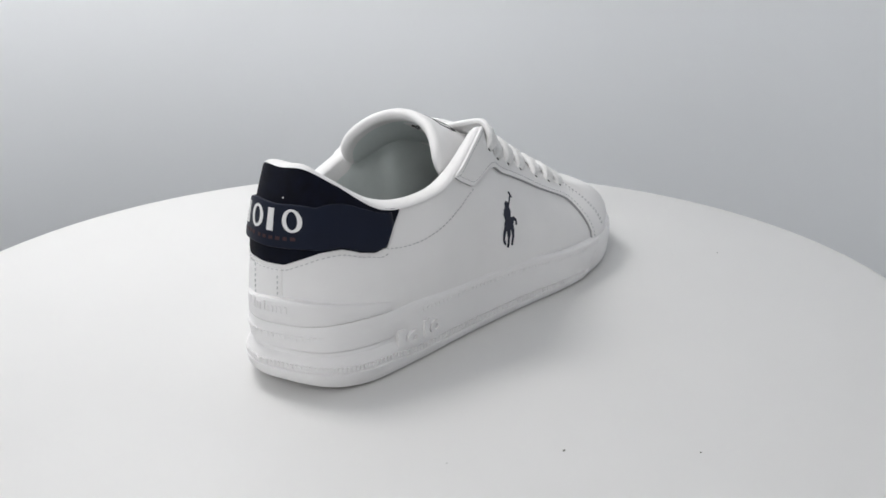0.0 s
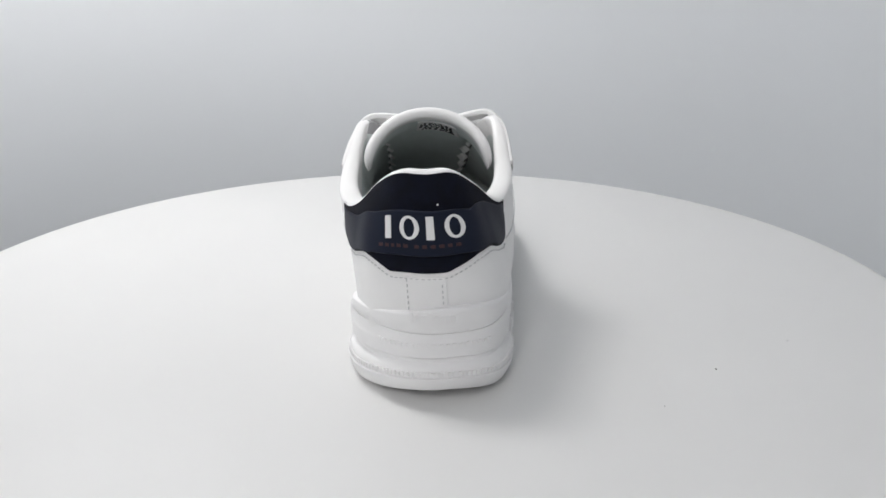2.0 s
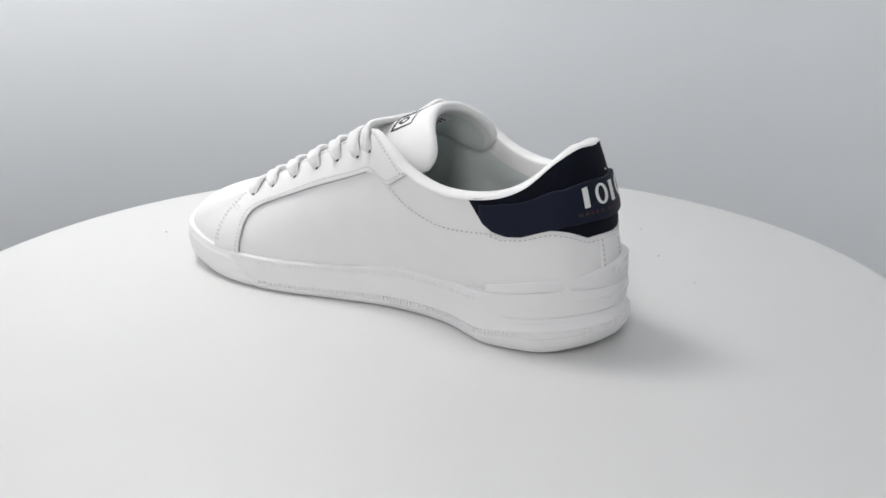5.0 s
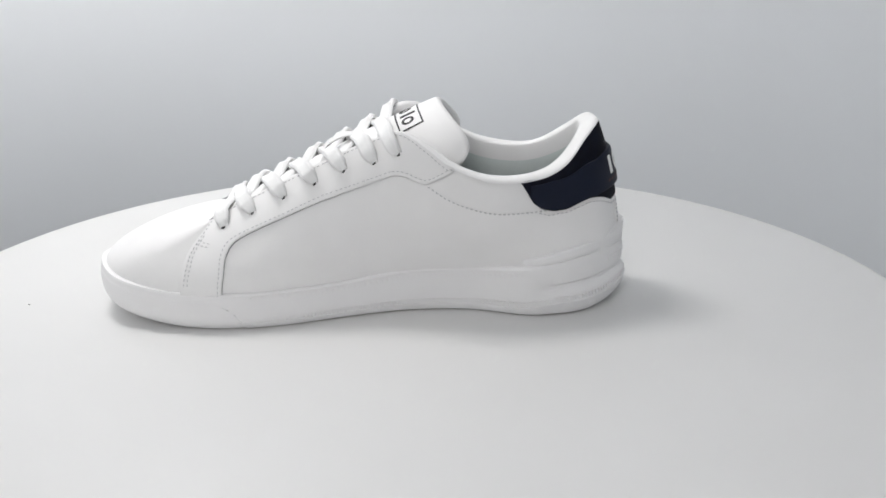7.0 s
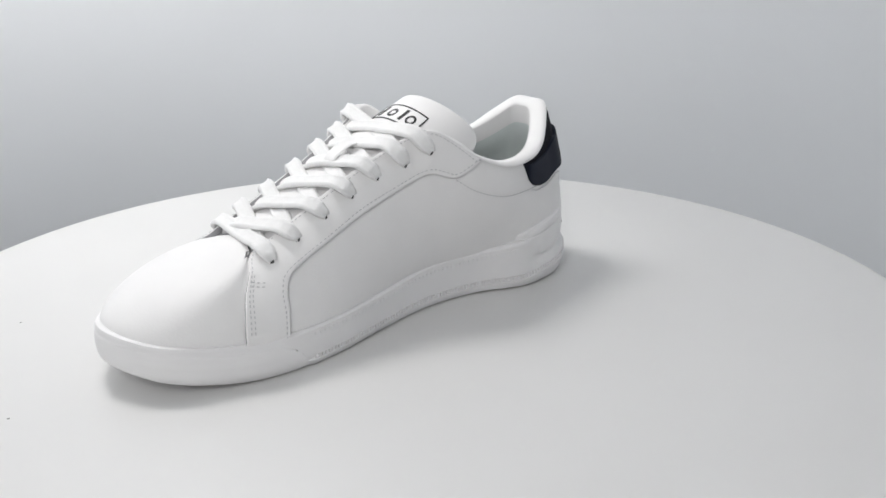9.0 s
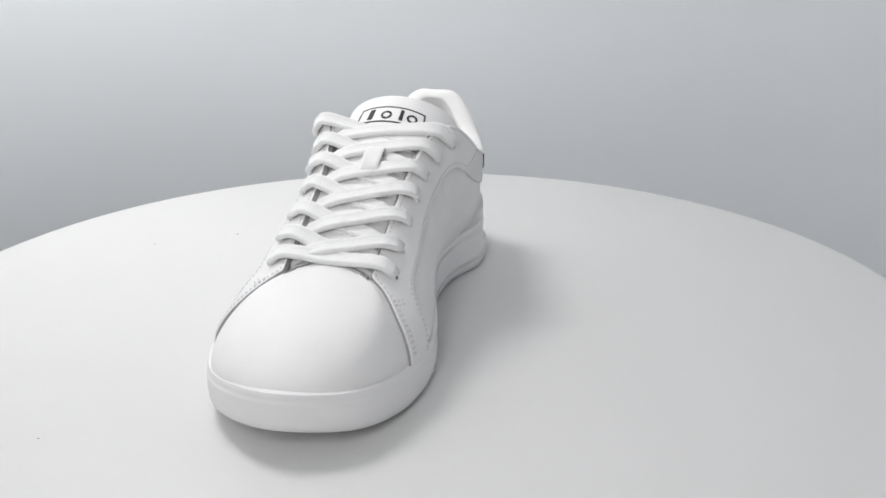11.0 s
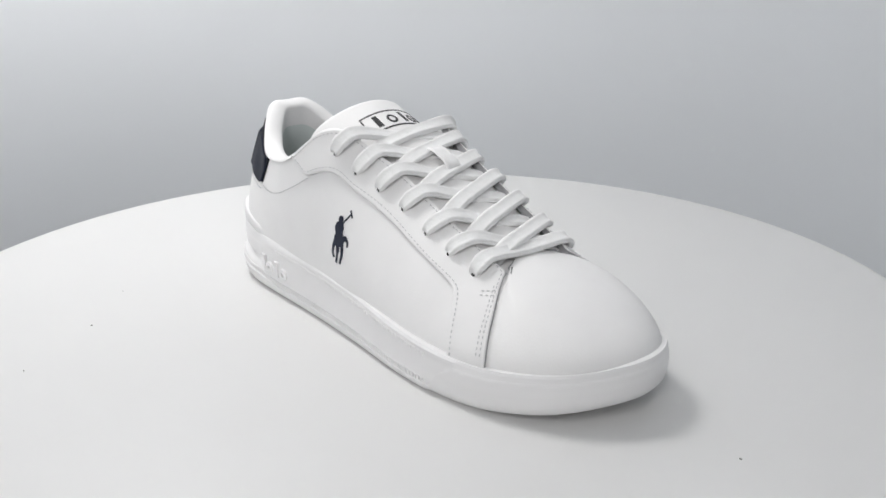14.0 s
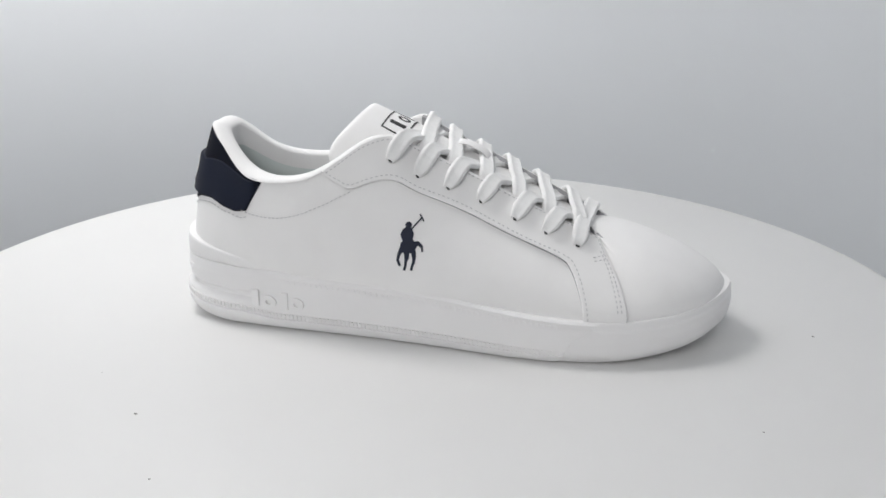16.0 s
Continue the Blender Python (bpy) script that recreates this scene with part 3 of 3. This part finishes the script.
    for side in (EYES, EYES_IN):
        for k in range(7):
            p, n, e, en = eye(side, k)
            z = Vector(n)
            x = Vector(e - p).normalized()
            y = z.cross(x).normalized()
            m = Matrix((y.cross(z), y, z)).transposed().to_4x4()
            m.translation = Vector(p) - x * 0.0014 + z * 0.0003
            # a solid dark disc on the leather, painted as the hole's shade
            bm = bmesh.new()
            bmesh.ops.create_cone(bm, cap_ends=True, segments=18, radius1=0.0015, radius2=0.0013, depth=0.0006, matrix=m)
            part("eyelet", bm, HOLE_SHADE, shoe, "small dark disc painted as the shade in a lace hole")
    T = TONGUE_UP

    def edge_by(side, k, x):
        """The place on the stay's edge at x, near the eyelet k."""
        us = np.linspace(side[k][0] - 1.2, side[k][0] + 1.2, 241)
        q, qn = upper(us, np.ones(241), 0.0020)
        i = int(np.argmin(np.abs(q[:, 0] - x)))
        return q[i], qn[i]
    for k in range(1, 7):
        for mine, other, high in ((EYES, EYES_IN, -0.0012), (EYES_IN, EYES, 0.0018)):
            p, n, e, en = eye(mine, k)
            q0 = eye(other, k - 1)[0]
            e, en = edge_by(mine, k, p[0] + 0.0045)
            far = edge_by(other, k - 1, q0[0] + 0.0020)[0]
            out = (far - e) / np.linalg.norm(far - e)
            c = (e + far) / 2
            d = (e - p) / np.linalg.norm(e - p)
            wob = 0.0005 * math.sin(k * 2.3 + high * 900)
            pts = [p - n * 0.0030 + d * 0.0006, p + n * 0.0006, p + n * (0.0027 + wob) + d * 0.0026, e * 0.62 + p * 0.38 + n * (0.0031 + wob),
                   e + en * 0.0020 + T * 0.0006 + out * 0.003, c + T * high - out * 0.006, c + T * high + out * 0.006,
                   far - out * 0.009 + T * (high * 0.5 - 0.001), far - out * 0.002 - T * 0.0042, far + out * 0.001 - T * 0.0075]
            nr = [n * 0.5 - d, n - d * 0.8, n - d * 0.15, n, n * 0.5 + T * 0.5, T, T, T, T, T]
            bm = bmesh.new()
            ribbon_into(bm, pts, nr, 0.0088, 0.0030, 80, (0.3, 0.9))
            part("lace", bm, COTTON, shoe)
    p, n, e, en = eye(EYES, 0)
    q, m_, f_, fn = eye(EYES_IN, 0)
    e, f_ = edge_by(EYES, 0, p[0] + 0.001)[0], edge_by(EYES_IN, 0, q[0] + 0.001)[0]
    d1, d2 = (e - p) / np.linalg.norm(e - p), (f_ - q) / np.linalg.norm(f_ - q)
    c = (e + f_) / 2
    pts = [p - n * 0.0030 + d1 * 0.0006, p + n * 0.0006, p + n * 0.0026 + d1 * 0.0030, e + T * 0.0016, c + T * 0.0004, f_ + T * 0.0016,
           q + m_ * 0.0026 + d2 * 0.0030, q + m_ * 0.0006, q - m_ * 0.0030 + d2 * 0.0006]
    nr = [n * 0.5 - d1, n - d1 * 0.8, n, n + T, T, m_ + T, m_, m_ - d2 * 0.8, m_ * 0.5 - d2]
    bm = bmesh.new()
    ribbon_into(bm, pts, nr, 0.0088, 0.0030, 96, (0.3, 0.3))
    part("lace", bm, COTTON, shoe)
    # lace ends tucked inside the opening
    for sgn, reach in ((1, 0.030), (-1, 0.018)):
        y = np.array((0, 1.0, 0)) * sgn
        c = np.array((-0.004, -0.011, 0.0))
        pts = [c + y * 0.018 + np.array((0.040, 0, 0.052)), c + y * 0.015 + np.array((0.020, 0, 0.042)), c + y * 0.010 + np.array((0.0, 0, 0.0345)),
               c + y * 0.003 + np.array((-0.014, 0, 0.0318)), c - y * 0.004 + np.array((-0.020 - reach * 0.6, 0, 0.0315)), c - y * 0.010 + np.array((-0.022 - reach, 0, 0.0315))]
        nr = [T, T, T, np.array((0, 0, 1.0)), np.array((0, 0, 1.0)), np.array((0, 0, 1.0))]
        bm = bmesh.new()
        ribbon_into(bm, pts, nr, 0.0075, 0.0018, 60)
        part("lace_end", bm, COTTON, shoe)
    # the keeper loop on the tongue
    y = np.array((0, 0.0025, 0))
    pts = [tongue_at(b, 0)[0] + T * h + y for b, h in ((0.525, -0.001), (0.535, 0.004), (0.56, 0.0062), (0.60, 0.0068), (0.64, 0.0062), (0.665, 0.004), (0.675, -0.001))]
    R = TONGUE_RUN
    nr = [-R, -R + T * 0.3, T - R * 0.6, T, T + R * 0.6, R + T * 0.3, R]
    bm = bmesh.new()
    ribbon_into(bm, pts, nr, 0.0100, 0.0014, 40)
    part("lace_keeper", bm, LEATHER, shoe, "short white strap holding the laces")
    return shoe


def turntable():
    table = tagged(new("turntable"), "round white laminate turntable with a rounded edge", "turntable")
    bm = bmesh.new()
    prof = [(0, 0), (DISC - 0.004, 0), (DISC - 0.0015, -0.0006), (DISC, -0.003), (DISC, -0.022), (DISC - 0.003, -0.025), (0, -0.025)]
    pts = [[(r * math.cos(a), r * math.sin(a), z) for r, z in prof[1:-1]] for a in np.linspace(0, 2 * math.pi, 192, endpoint=False)]
    vs = grid_into(bm, pts, close_u=True)
    bm.faces.new([row[0] for row in vs])
    bm.faces.new([row[-1] for row in reversed(vs)])
    bmesh.ops.recalc_face_normals(bm, faces=bm.faces)
    part("top", bm, LAMINATE, table)
    bm = bmesh.new()
    bmesh.ops.create_cone(bm, cap_ends=True, segments=96, radius1=0.16, radius2=0.15, depth=0.575, matrix=pose(0, 0, -0.3125))
    part("base", bm, LAMINATE, table)
    for x, y, size in ((-0.0945, -0.153, 0.0008), (-0.063, -0.201, 0.0006), (0.224, -0.011, 0.0007), (0.185, -0.119, 0.0005), (-0.131, -0.118, 0.0004)):
        bm = bmesh.new()
        bmesh.ops.create_icosphere(bm, subdivisions=1, radius=size, matrix=pose(x, y, 0.0001) @ Matrix.Diagonal((1.2, 0.8, 0.4, 1)))
        part("dust_speck", bm, DUST, table, "tiny grey speck of dust")
    return table


def tent():
    """The cloth sweep: a floor that curves up into a wall, round behind the turntable and open-sided towards the front, and a cloth roof."""
    R, r, low, high, front = 0.46, 0.08, -0.60, 1.15, -1.7
    plan = [((0.64 if a < math.pi / 2 else R) * math.cos(a), R * math.sin(a)) for a in np.linspace(0, math.pi, 73)]
    plan = [(1.30, front), (1.00, -1.1), (0.80, -0.55), (0.67, -0.18)] + plan + [(-R, -0.2), (-R, -0.6), (-R, -1.2), (-R, front)]
    inward = [(-1, 0)] * 4 + [(-math.cos(a), -math.sin(a)) for a in np.linspace(0, math.pi, 73)] + [(1, 0)] * 4
    prof = [(0, high), (0, 0.6), (0, 0.3), (0, 0.12)]
    prof += [(r - r * math.cos(math.pi / 2 * k / 10), low + r - r * math.sin(math.pi / 2 * k / 10)) for k in range(11)]
    bm = bmesh.new()
    pts = [[(x + i * d, y + j * d, z) for d, z in prof] for (x, y), (i, j) in zip(plan, inward)]
    vs = grid_into(bm, pts)
    bm.faces.new([row[-1] for row in vs])
    bmesh.ops.recalc_face_normals(bm, faces=bm.faces)
    wall = part("backdrop", bm, TENT)
    tagged(wall, "seamless grey-white photo tent cloth curving up behind", "backdrop", kind="structure")
    bm = bmesh.new()
    bm.faces.new([bm.verts.new((x, y, high)) for x, y in plan])
    tagged(part("ceiling", bm, TENT, smooth=False), "white cloth roof of the photo tent", "ceiling", kind="structure")
    bm = bmesh.new()
    bm.faces.new([bm.verts.new(q) for q in ((-R, front, low), (1.30, front, low), (1.30, front, high), (-R, front, high))])
    tagged(part("wall_front", bm, TENT, smooth=False), "white cloth front of the photo tent", "wall", kind="structure")


tent()
table = turntable()
shoe = sneaker()


def motions():
    rows = [(t, pose(0, 0, 0, 0, 0, START + SPIN * t)) for t in range(17)]
    walk(shoe, rows)
    walk(table, rows)


motions()
